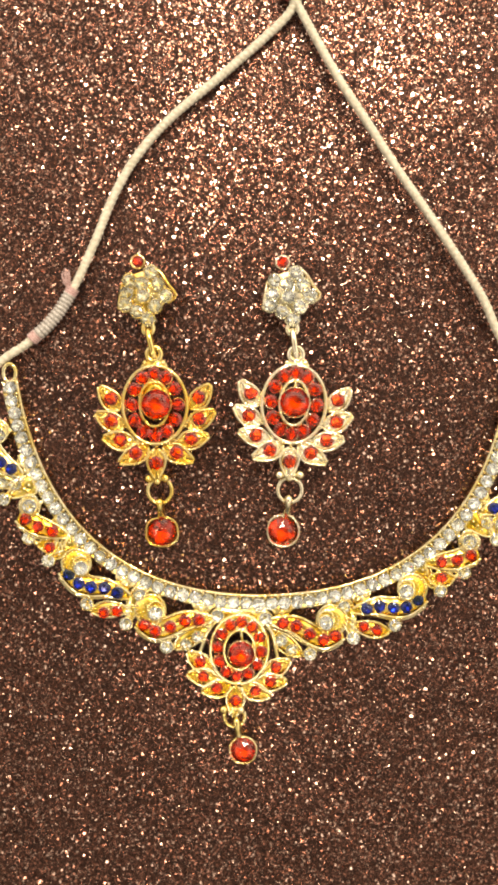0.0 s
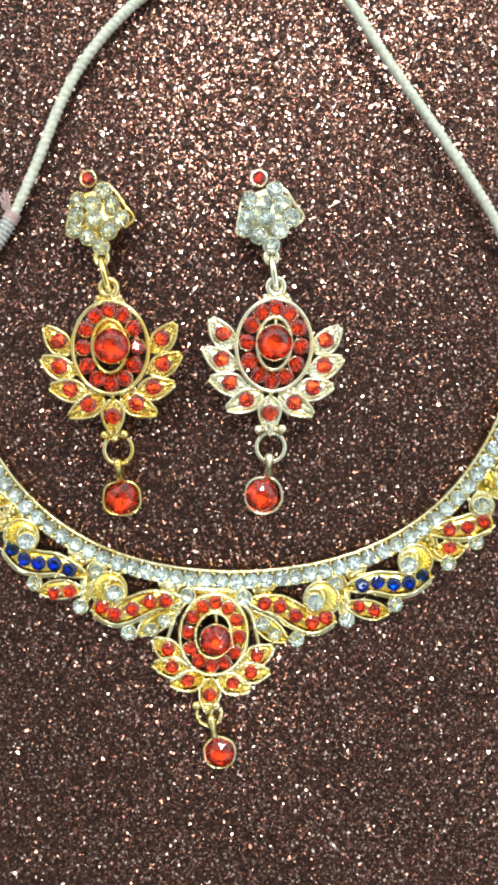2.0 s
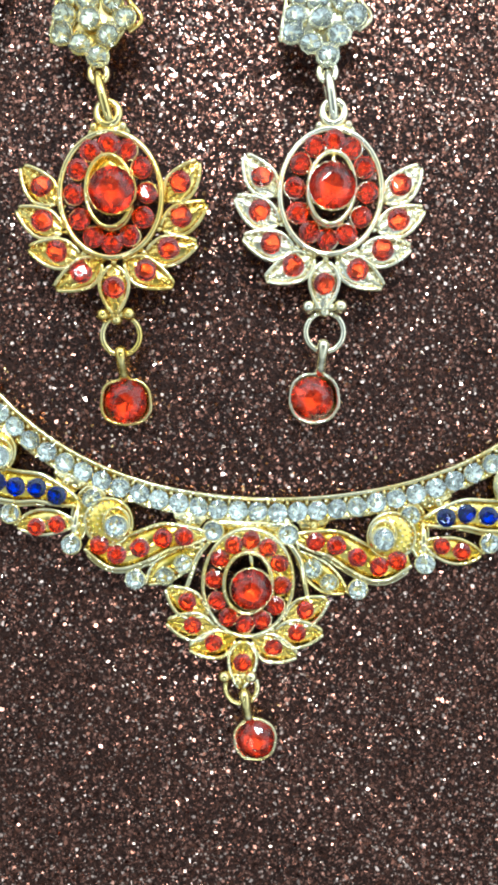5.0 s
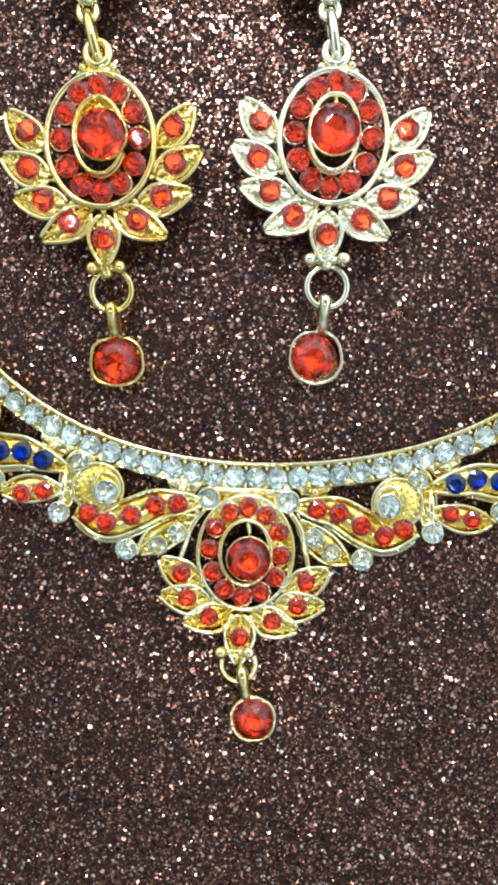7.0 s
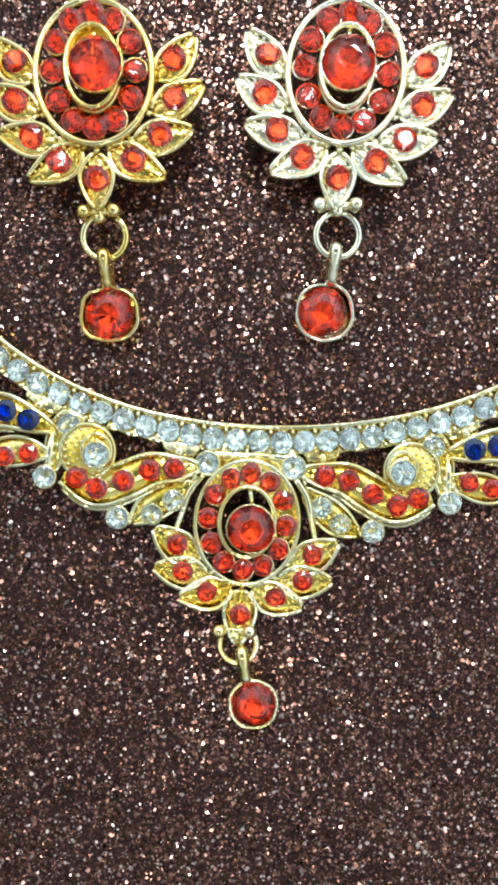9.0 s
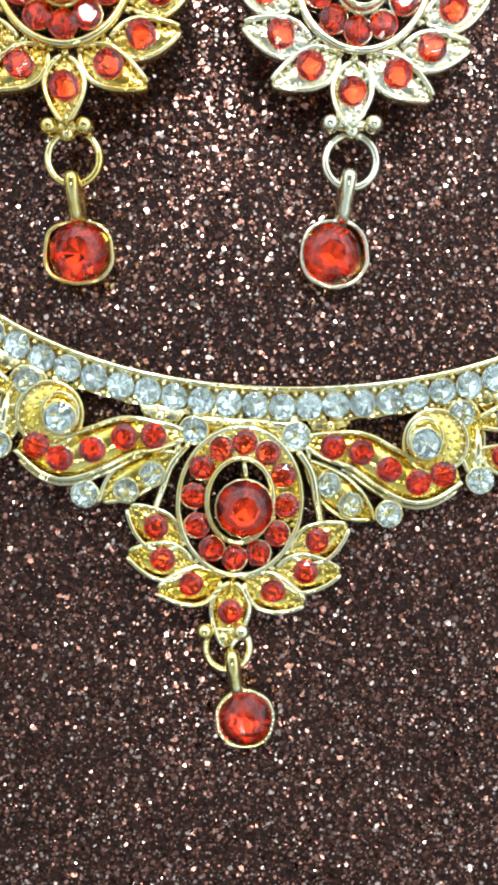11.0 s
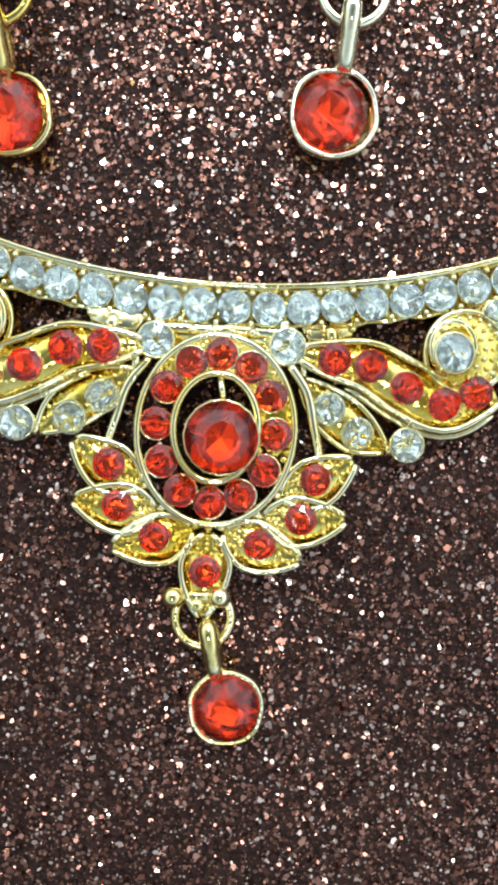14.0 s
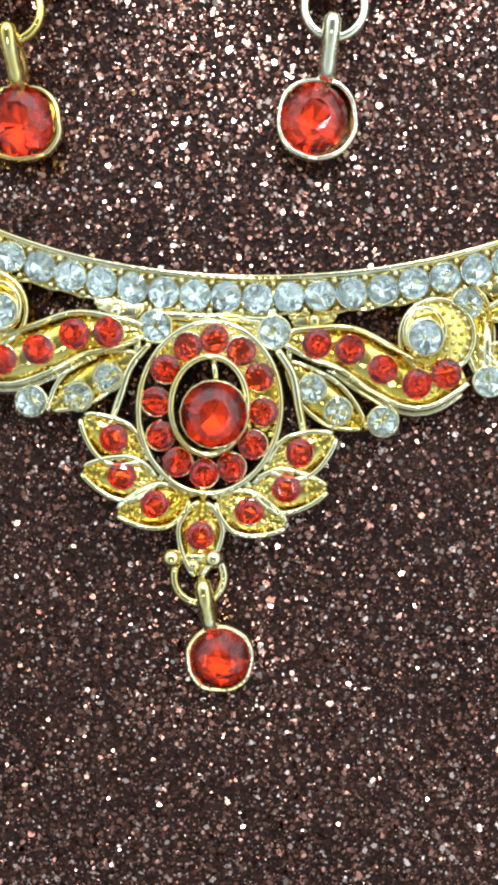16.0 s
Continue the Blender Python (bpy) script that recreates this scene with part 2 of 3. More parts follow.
def cup(bm, at, r, height=0.55, wall=0.16, mat=0):
    """The round seat of a stone, with four small claws."""
    x, y, z = at
    n = 16
    prof = [(r * 0.75, z - height), (r + wall, z - height), (r + wall * 1.05, z - 0.03), (r + wall * 0.5, z + 0.08), (r - 0.01, z + 0.02), (r * 0.7, z - height * 0.9)]
    rings = [[bm.verts.new((x + a * math.cos(2 * math.pi * k / n), y + a * math.sin(2 * math.pi * k / n), h)) for k in range(n)] for a, h in prof]
    for a, b in zip(rings, rings[1:] + rings[:1]):
        for k in range(n):
            bm.faces.new((a[k], a[(k + 1) % n], b[(k + 1) % n], b[k])).material_index = mat


def brilliant(name, mats, n, table, crown, depth, mid=None, uneven=0.0, seed=1):
    """A unit stone (girdle radius 1): table, crown, girdle, foil-backed pavilion."""
    bm = bmesh.new()

    def ring(r, z, off, count):
        return [bm.verts.new((r * math.cos(2 * math.pi * (k + off) / count), r * math.sin(2 * math.pi * (k + off) / count), z)) for k in range(count)]
    t = ring(table, crown, 0.0, n)
    g = ring(1.0, 0.06, 0.0, 2 * n)
    h = ring(1.0, -0.04, 0.0, 2 * n)
    bm.faces.new(t)
    if mid:
        m = ring(mid[0], mid[1], 0.5, n)
        for k in range(n):
            bm.faces.new((t[k], m[k], t[(k + 1) % n]))
            bm.faces.new((m[k - 1], g[2 * k], m[k], t[k]))
            bm.faces.new((m[k], g[2 * k], g[2 * k + 1]))
            bm.faces.new((m[k], g[2 * k + 1], g[(2 * k + 2) % (2 * n)]))
    else:
        for k in range(n):
            bm.faces.new((t[k], g[2 * k], g[2 * k + 1]))
            bm.faces.new((t[k], g[2 * k + 1], t[(k + 1) % n]))
            bm.faces.new((t[(k + 1) % n], g[2 * k + 1], g[(2 * k + 2) % (2 * n)]))
    for k in range(2 * n):
        bm.faces.new((g[k], g[(k + 1) % (2 * n)], h[(k + 1) % (2 * n)], h[k]))
    p = ring(0.52, -depth * 0.62, 0.5, n)
    rng = random.Random(seed)
    for k, v in enumerate(p):
        v.co.x *= 1 + uneven * rng.uniform(-1.5, 1.5)
        v.co.y *= 1 + uneven * rng.uniform(-1.5, 1.5)
        v.co.z += uneven * (0.35 if k % 2 else -0.25) + uneven * rng.uniform(-0.3, 0.3)
    for v in t:
        v.co.z += uneven * 0.12 * rng.uniform(-1, 1)
    tip = bm.verts.new((0, 0, -depth))
    under = []
    for k in range(n):
        under.append(bm.faces.new((h[2 * k], h[2 * k + 1], p[k])))
        under.append(bm.faces.new((h[2 * k + 1], h[(2 * k + 2) % (2 * n)], p[k])))
        under.append(bm.faces.new((h[2 * k], p[k], p[k - 1])))
        under.append(bm.faces.new((p[k], p[(k + 1) % n], tip)))
    for f in under:
        f.material_index = 1
    bmesh.ops.recalc_face_normals(bm, faces=bm.faces)
    me = bpy.data.meshes.new(name)
    bm.to_mesh(me)
    bm.free()
    for m in mats:
        me.materials.append(m)
    return me


def cuts(name, mats, count, *shape, **more):
    """Several stones of one kind, no two cut quite alike."""
    return [brilliant(name, mats, *shape, seed=k, **more) for k in range(count)]


STONES = {
    "red": cuts("red_stone", RED, 4, 8, 0.57, 0.32, 0.44, uneven=0.10),
    "blue": cuts("blue_stone", BLUE, 2, 8, 0.58, 0.34, 0.44, uneven=0.08),
    "clear": cuts("clear_stone", CLEAR, 5, 12, 0.46, 0.28, 0.40, uneven=0.2),
    "warm": cuts("warm_clear_stone", CLEAR_WARM, 3, 12, 0.46, 0.30, 0.40, uneven=0.2),
    "large": cuts("large_red_stone", RED, 3, 9, 0.44, 0.46, 0.52, mid=(0.78, 0.28), uneven=0.16),
}
STONE_NAMES = {"red": "red_stone", "blue": "blue_stone", "clear": "clear_stone", "warm": "clear_stone", "large": "large_stone"}
stone_rng = random.Random(7)


def stone(kind, at, r, parent, label="", tilt=6.0, name=""):
    """A stone at a place given in the parent's millimetres."""
    q = stone_rng
    ob = new(name or STONE_NAMES[kind], q.choice(STONES[kind]))
    ob.parent = parent
    ob.matrix_basis = pose(at[0] * MM, at[1] * MM, at[2] * MM, q.uniform(-tilt, tilt), q.uniform(-tilt, tilt), q.uniform(0, 360)) @ Matrix.Scale(r * MM, 4)
    if label:
        ob["label"] = label
    return ob


def polar(r, a):
    """A point at r from the middle, a degrees from straight down towards +x."""
    return Vector((r * math.sin(radians(a)), -r * math.cos(radians(a)), 0))


# ---- the sheet that everything lies on ----
def flake_field(name, x0, x1, y0, y1, per_mm2, sides, size, seed, hole=None):
    rng = np.random.default_rng(seed)
    n = int((x1 - x0) * (y1 - y0) * per_mm2)
    cx, cy = rng.uniform(x0, x1, n), rng.uniform(y0, y1, n)
    # the sheet's grain runs along y: thin stripes, and slow blotches, that hold fewer flakes
    grain = np.zeros(n)
    for wave, share, drift in ((1.1, 0.5, 41.0), (2.3, 0.4, 63.0), (0.63, 0.35, 27.0), (7.9, 0.3, 19.0)):
        grain += share * np.sin(2 * np.pi * cx / wave + 2.2 * np.sin(2 * np.pi * cy / drift + cx * 0.9) + wave * 5)
    keep = rng.random(n) < 0.80 + 0.22 * grain
    cx, cy = cx[keep], cy[keep]
    n = len(cx)
    if hole:
        keep = ~((cx > hole[0]) & (cx < hole[1]) & (cy > hole[2]) & (cy < hole[3]))
        cx, cy = cx[keep], cy[keep]
        n = len(cx)
    r = size * np.clip(rng.lognormal(0, 0.50, n), 0.4, 2.7)
    lean = np.abs(rng.normal(0, 1.0, n)) * np.where(rng.random(n) < 0.42, radians(8.5), radians(24))
    way, turn = rng.uniform(0, 2 * np.pi, n), rng.uniform(0, 2 * np.pi, n)
    nx, ny, nz = np.sin(lean) * np.cos(way), np.sin(lean) * np.sin(way), np.cos(lean)
    ux, uy, uz = np.cos(way) * nz, np.sin(way) * nz, -np.sin(lean)
    vx, vy = -np.sin(way), np.cos(way)
    z = rng.uniform(0.02, 0.12, n) + r * np.sin(lean)
    k = np.arange(sides) * 2 * np.pi / sides
    c, s = np.cos(k[None] + turn[:, None]) * r[:, None], np.sin(k[None] + turn[:, None]) * r[:, None]
    wild = rng.uniform(0.6, 1.3, (n, sides))
    c, s = c * wild * rng.uniform(0.7, 1.35, n)[:, None], s * wild
    co = np.stack([cx[:, None] + c * ux[:, None] + s * vx[:, None], cy[:, None] + c * uy[:, None] + s * vy[:, None], z[:, None] + c * uz[:, None]], -1)
    me = bpy.data.meshes.new(name)
    me.vertices.add(n * sides)
    me.loops.add(n * sides)
    me.polygons.add(n)
    me.vertices.foreach_set("co", (co * MM).ravel())
    me.loops.foreach_set("vertex_index", np.arange(n * sides, dtype=np.int32))
    me.polygons.foreach_set("loop_start", np.arange(n, dtype=np.int32) * sides)
    me.update(calc_edges=True)
    me.validate()
    me.materials.append(FLAKES)
    ob = new(name, me)
    return ob


SHEET = (-105, 105, -140, 157)


def glitter_sheet():
    bm = bmesh.new()
    plate(bm, [(SHEET[0], SHEET[2]), (SHEET[1], SHEET[2]), (SHEET[1], SHEET[3]), (SHEET[0], SHEET[3])], -0.35, 0.0, soft=0.05)
    sheet = part("glitter_sheet", bm, PAPER, smooth=False)
    tagged(sheet, "dark copper-brown glitter paper sheet lying flat", "glitter sheet", kind="structure")
    near = (-62, 64, -94, 102)
    a = flake_field("glitter_flakes", *near, 17.0, 5, 0.108, 3)
    tagged(a, "copper and brown glitter flakes stuck on the sheet", "glitter", kind="stuff")
    b = flake_field("glitter_flakes", *SHEET, 2.0, 4, 0.34, 4, near)
    tagged(b, "copper and brown glitter flakes stuck on the sheet", "glitter", kind="stuff")
    bm = bmesh.new()
    plate(bm, [(-160, -190), (160, -190), (160, 205), (-160, 205)], -20, -0.36, soft=1.0)
    tagged(part("table_top", bm, TABLE, smooth=False), "plain dark wooden table top under the sheet", "table top", kind="structure")


glitter_sheet()


# ---- parts that earrings and necklace share ----
def flower(parent, at, rot, ring, inner, angles, radii, dirs, tip, z, stone_rot, centre_r, gold=None, filled=False, seat=(0.0, 0.6), hood=False):
    """An oval of two rings with stones between them, and a fan of petals below."""
    gold = gold or [GOLD, GOLD_FLOOR]
    bm = bmesh.new()
    tube(bm, oval(0, 0, z + 1.0, *ring, 64), 0.30 if filled else 0.42, 8, True, flat=1.3)
    tube(bm, oval(0, 0.2, z + 1.9, *inner, 48), 0.32, 8, True, flat=1.6)
    tube(bm, oval(0, 0.2, z + 1.0, inner[0] * 1.02, inner[1] * 1.02, 48), 0.30, 8, True, flat=1.6)
    mx, my = (ring[0] + inner[0]) / 2 - 0.05, (ring[1] + inner[1]) / 2
    seats = []
    for k in range(12):
        a = 2 * math.pi * k / 12 + radians(stone_rot)
        q = (mx * math.sin(a), 0.1 + my * math.cos(a), z + 1.25)
        seats.append(q)
        cup(bm, q, 1.2 if filled else 1.3, 0.8, 0.12)
        for sgn in (-1, 1):
            inside = Vector((inner[0] * math.sin(a), 0.2 + inner[1] * math.cos(a), z + 0.8))
            outside = Vector((ring[0] * math.sin(a), ring[1] * math.cos(a), z + 0.8))
            m = Vector((q[0], q[1], z + 0.7))
            tube(bm, [m, inside if sgn < 0 else outside], 0.28, 6)
    cup(bm, (*seat, z + 2.6), centre_r, 1.5, 0.16)
    tube(bm, [Vector((seat[0], seat[1] + centre_r * 0.9, z + 1.5)), Vector((0, 0.2 + inner[1], z + 1.6))], 0.3, 6)
    if filled:
        arch = [Vector(((mx + 0.15) * math.sin(radians(a)), 0.1 + (my + 0.15) * math.cos(radians(a)), z + 0.45)) for a in range(-64, 113, 6)]
        # wears the recess gold, so bounced yellow is painted between the stones
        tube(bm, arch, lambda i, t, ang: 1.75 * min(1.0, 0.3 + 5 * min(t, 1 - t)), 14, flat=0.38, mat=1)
        for k, a in enumerate(range(-58, 108, 5)):
            for off in ((-1.15, 1.2, 0.1) if k % 3 else (-1.0, 1.05)):
                ball(bm, ((mx + off) * math.sin(radians(a)), 0.1 + (my + off) * math.cos(radians(a)), z + 1.0 - 0.1 * abs(off)), 0.33, 8, 1)
    if hood:
        plate(bm, [(inner[0] * 0.98 * math.cos(radians(a)), 0.2 + inner[1] * 0.98 * math.sin(radians(a))) for a in range(10, 171, 8)], z + 0.9, z + 1.7, 1, 0.2)
    body = part("flower", bm, gold, parent, "gold oval double ring set with red stones")
    body.matrix_basis = pose(at[0] * MM, at[1] * MM, 0, 0, 0, rot)
    for q in seats:
        stone("red", q, 1.3 if filled else 1.42, body, "", 9.0)
    stone("large", (*seat, z + 2.65), centre_r, body, "large round faceted red stone", 3.0)
    for i, (a, r, d) in enumerate(zip(angles, radii, dirs)):
        for sgn in ((1,) if i == 0 else (-1, 1)):
            c = polar(r, a * sgn)
            w = polar(1.0, d * sgn)
            bm = bmesh.new()
            back, front = 2.9, tip[i]
            bend = polar(1.0, d * sgn + 90 * sgn) * (0.25 if i else 0.0)
            line = spline([c - w * back, c - w * (back * 0.45) - bend * 0.6, c - bend, c + w * (front * 0.5) - bend * 0.6, c + w * front], 4)
            leaf(bm, line, lambda t: 0.28 + 1.62 * math.sin(math.pi * min(1.0, t ** 0.85)) ** 0.85 * (1 if t < 0.97 else 0.9), z + 0.85, 1.4, 0.27)
            tube(bm, [c - w * back + Vector((0, 0, z + 0.35)), c - w * (back + 0.5) + (-c).normalized() * 0.7 + Vector((0, 0, z + 0.4))], 0.45, 6)
            cup(bm, (c.x, c.y, z + 0.95), 1.12 if filled else 1.3, 0.6, 0.1)
            part("petal", bm, gold, body)
            stone("red", (c.x, c.y, z + 1.05), 1.26 if filled else 1.44, body, "", 9.0)
    return body


def drop(parent, balls, ring_at, ring_r, bail_top, bail_low, at, r, z, squash=1.0, z_ring=2.2, gold=None, lean=0.0, power=2.15):
    """A jump ring with two small balls, a bail, and a red stone in a gold cup."""
    gold = gold or GOLD
    bm = bmesh.new()
    for b in balls:
        ball(bm, (*b, z_ring + 0.9), 0.95, 12)
    tube(bm, [Vector((*balls[0], z_ring + 0.7)), Vector((*balls[1], z_ring + 0.7))], 0.55, 8)
    ball(bm, ((balls[0][0] + balls[1][0]) / 2, (balls[0][1] + balls[1][1]) / 2 - 0.7, z_ring + 0.6), 0.8, 10)
    part("hinge", bm, gold, parent)
    bm = bmesh.new()
    tube(bm, oval(*ring_at, z_ring, ring_r, ring_r * 1.04, 36), 0.41, 8, True)
    part("jump_ring", bm, gold, parent)
    bm = bmesh.new()
    top, low = Vector((*bail_top, z_ring + 0.9)), Vector((*bail_low, z + 0.7))
    d = (low - top)
    loop = [top + Vector((0, 0, 0)), top + d * 0.3 + Vector((0, 0, 0.35)), top + d * 0.7 + Vector((0, 0, 0.2)), low,
            low - Vector((0, 0, 0.7)), top + d * 0.5 - Vector((0, 0, 1.5)), top - Vector((0, 0, 1.4)) + d * 0.05]
    tube(bm, spline(loop, 5, True), 0.78, 10, True)
    part("bail", bm, gold, parent)
    bm = bmesh.new()
    n = 36

    def edge(a):
        return (abs(math.cos(a)) ** power + abs(math.sin(a)) ** power) ** (-1 / power) * (1 + 0.012 * math.sin(5 * a + at[0]) + 0.008 * math.sin(9 * a + at[1]))
    prof = [(r * 0.55, 0.15), (r * 0.9, 0.4), (r, z), (r + 0.05, z + 0.5), (r - 0.16, z + 0.75), (r - 0.42, z + 0.55), (r - 0.5, 0.45), (r * 0.3, 0.2)]
    rings = [[bm.verts.new((at[0] + q * edge(2 * math.pi * k / n) * math.cos(2 * math.pi * k / n), at[1] + q * squash * edge(2 * math.pi * k / n) * math.sin(2 * math.pi * k / n), h)) for k in range(n)] for q, h in prof]
    for a, b in zip(rings, rings[1:]):
        for k in range(n):
            bm.faces.new((a[k], a[(k + 1) % n], b[(k + 1) % n], b[k]))
    bm.faces.new(rings[0])
    bm.faces.new(rings[-1])
    setting = part("drop_setting", bm, gold, parent, "round gold cup with a red stone")
    gem = stone("large", (at[0] - lean, at[1], z + 0.5), r - 0.38 - lean * 0.6, setting, "large faceted red drop stone", 5.0)
    gem.scale = (gem.scale.x, gem.scale.y * squash, gem.scale.z)
    return setting


# ---- the two earrings ----
CLUSTER = [(1.4, 4.65), (-2.9, 3.1), (-0.5, 2.4), (2.75, 2.3), (-3.45, 0.4), (-0.2, -0.1), (4.2, -0.05), (-3.9, -1.75), (-1.5, -3.1), (2.1, -2.1), (0.6, -4.7)]
PLATE = [(-5.3, -2.6), (-4.6, 0.6), (-4.3, 3.3), (-2.6, 4.9), (-0.8, 5.4), (1.2, 6.0), (2.9, 5.2), (4.2, 3.2), (5.6, 1.2), (6.3, 0.1), (5.0, -1.2), (3.6, -3.0),
         (2.0, -4.2), (1.7, -6.0), (-0.5, -6.0), (-1.2, -4.7), (-2.6, -4.2), (-3.8, -3.0)]


def earring(name, label, at, rot, stud, clear, balls, ring_at, bail_top, bail_low, drop_at, drop_r, squash, z, loop_at, gold, lean, seat):
    e = group_empty(name)
    tagged(e, label, "earring", "pair of earrings")
    flower(e, at, rot, (6.55, 8.0), (2.95, 4.55), [0, 23.2, 46, 71.5, 99], [11.8, 10.6, 10.1, 9.5, 9.1], [0, 61, 99.5, 117.5, 138], [3.3, 4.0, 3.7, 3.6, 3.5], z, 0.0, 3.0, gold, False, seat, gold[0] is GOLD_DEEP)
    # stud with its cluster of clear stones, post and clasp below
    bm = bmesh.new()
    zs = z + 0.6
    plate(bm, [(x * 0.86, y * 0.92) for x, y in PLATE], zs - 0.5, zs + 0.2, 0, 0.15)
    tube(bm, spline([(-4.3, 3.3, zs), (-4.9, 0.4, zs + 0.1), (-5.4, -2.6, zs)], 5), 0.32, 7)
    tube(bm, spline([(1.6, 5.9, zs + 0.1), (3.4, 4.6, zs + 0.2), (4.9, 2.2, zs + 0.2), (6.3, 0.1, zs), (4.6, -1.5, zs)], 5), 0.34, 7)
    for i, q in enumerate(CLUSTER):
        cup(bm, (*q, zs + 0.75 + 0.25 * (i == 5)), 1.28, 0.8, 0.1)
    cup(bm, (-1.25, 6.9, zs + 0.5), 1.22, 1.0, 0.3)
    tube(bm, [Vector((0, 0.5, zs - 0.4)), Vector((0.2, 0.6, 0.3))], 0.45, 8)
    ball(bm, (0.2, 0.6, 0.9), 0.95, 10)
    tube(bm, oval(0.55, -6.6, zs, 1.05, 1.2, 20), 0.5, 7, True)
    stud_ob = part("stud", bm, gold, e, "gold ear stud with a cluster of clear stones")
    stud_ob.matrix_basis = pose(stud[0] * MM, stud[1] * MM, 0)
    for i, q in enumerate(CLUSTER):
        stone(clear, (*q, zs + 0.75 + 0.25 * (i == 5)), 1.56, stud_ob, "", 14.0)
    stone("red", (-1.25, 6.9, zs + 0.5), 1.2, stud_ob, "small red stone above the clear cluster", 12.0)
    # hook between the stud and the flower
    bm = bmesh.new()
    top = Vector((stud[0] + 0.55, stud[1] - 7.1, zs + 0.5))
    low = Vector((loop_at[0], loop_at[1] - 0.4, z + 1.2))
    d = low - top
    tube(bm, spline([top, top + d * 0.4 + Vector((0, 0, 0.6)), low, low - Vector((0, 0, 1.2)), top + d * 0.5 - Vector((0, 0, 1.5)), top - Vector((0, 0, 1.3))], 5, True), 0.66, 8, True)
    part("hook_link", bm, gold, e)
    bm = bmesh.new()
    tube(bm, oval(loop_at[0], loop_at[1], z + 0.9, 1.4, 1.45, 24), 0.58, 8, True)
    for sgn in (-1, 1):
        ball(bm, (loop_at[0] + sgn * 1.9, loop_at[1] - 1.7, z + 1.0), 0.62, 8)
    plate(bm, [(loop_at[0] + x, loop_at[1] + y) for x, y in ((-2.2, -1.5), (2.2, -1.5), (2.8, -2.5), (0, -2.2), (-2.8, -2.5))], z + 0.5, z + 1.1)
    part("top_loop", bm, gold, e)
    drop(e, balls, ring_at, 2.5, bail_top, bail_low, drop_at, drop_r, 1.35, squash, min(3.0, z), gold[0], lean, 2.7 if squash < 1 else 2.3)
    return e


earring("earring", "yellow-gold lotus earring with red stones and faintly yellowish clear stones", (-16.75, 11.85), 0.0, (-18.4, 34.0), "warm",
        ((-18.5, -3.25), (-15.1, -3.2)), (-16.4, -5.9), (-16.4, -8.1), (-16.35, -11.3), (-16.3, -14.75), 3.5, 0.9, 4.1, (-16.75, 22.2), [GOLD_DEEP, GOLD_DEEP_FLOOR], 0.0, (0.45, 0.15))
earring("earring", "pale-gold lotus earring with red stones and bright clear stones", (11.6, 11.6), -5.2, (11.0, 33.5), "clear",
        ((8.45, -2.95), (12.7, -3.0)), (10.6, -6.2), (10.3, -7.9), (10.0, -11.2), (9.15, -14.9), 3.45, 1.0, 3.6, (12.2, 21.7), [GOLD_PALE, GOLD_PALE_FLOOR], 0.3, (0.05, 0.3))


# ---- the necklace ----
AX, AY, ROW, MID = 5.44, 23.07, 54.05, -5.45


def bow(a, off=0.0, z=0.0):
    """The place at a degrees along the bow from its lowest point, off millimetres outside the row of stones."""
    r = ROW - 0.85 * math.cos(radians(4.5 * a)) + off
    return Vector((AX + r * math.sin(radians(a)), AY - r * math.cos(radians(a)), z))


necklace = group_empty("necklace")
tagged(necklace, "gold necklace with clear, red and blue stones on a cream cord", "necklace")
START, END, STEP = -84.0, 86.0, 2.88
Z_BAND = 1.9


def band():
    bm = bmesh.new()
    n = 190
    rows = []
    for i in range(n + 1):
        a = START + (END - START) * i / n
        wave = 0.12 * math.cos(2 * math.pi * (a - START) / STEP)
        rows.append([bm.verts.new(bow(a, o, h)) for o, h in ((-1.95, 0.4), (-2.0, Z_BAND + 0.6), (-1.78, Z_BAND + 0.85), (-1.45, Z_BAND + 0.6), (-1.25, Z_BAND),
                                                             (1.2, Z_BAND), (1.36 + wave, Z_BAND + 0.3), (1.5 + wave, Z_BAND + 0.2), (1.5 + wave, 0.5))])
    for r, q in zip(rows, rows[1:]):
        for k in range(9):
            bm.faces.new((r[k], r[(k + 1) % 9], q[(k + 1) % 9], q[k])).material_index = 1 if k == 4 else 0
    bm.faces.new(rows[0])
    bm.faces.new(rows[-1])
    k = int((END - START) / STEP)
    seats = [START + 1.6 + STEP * i for i in range(k)]
    for a in seats:
        cup(bm, bow(a, 0, Z_BAND + 0.45), 1.22, 0.5, 0.09)
        for off in (-1.15, 1.15):
            ball(bm, bow(a + STEP / 2, off, Z_BAND + 0.45), 0.3, 6)
    ob = part("band", bm, [GOLD, GOLD_FLOOR], necklace, "curved gold band with a raised inner rim")
    for a in seats:
        stone("clear", bow(a, stone_rng.uniform(-0.1, 0.1), Z_BAND + 0.66), 1.34, ob)


band()


def side_point(side, psi, off, z=0.0):
    return bow(MID + side * psi, off, z)


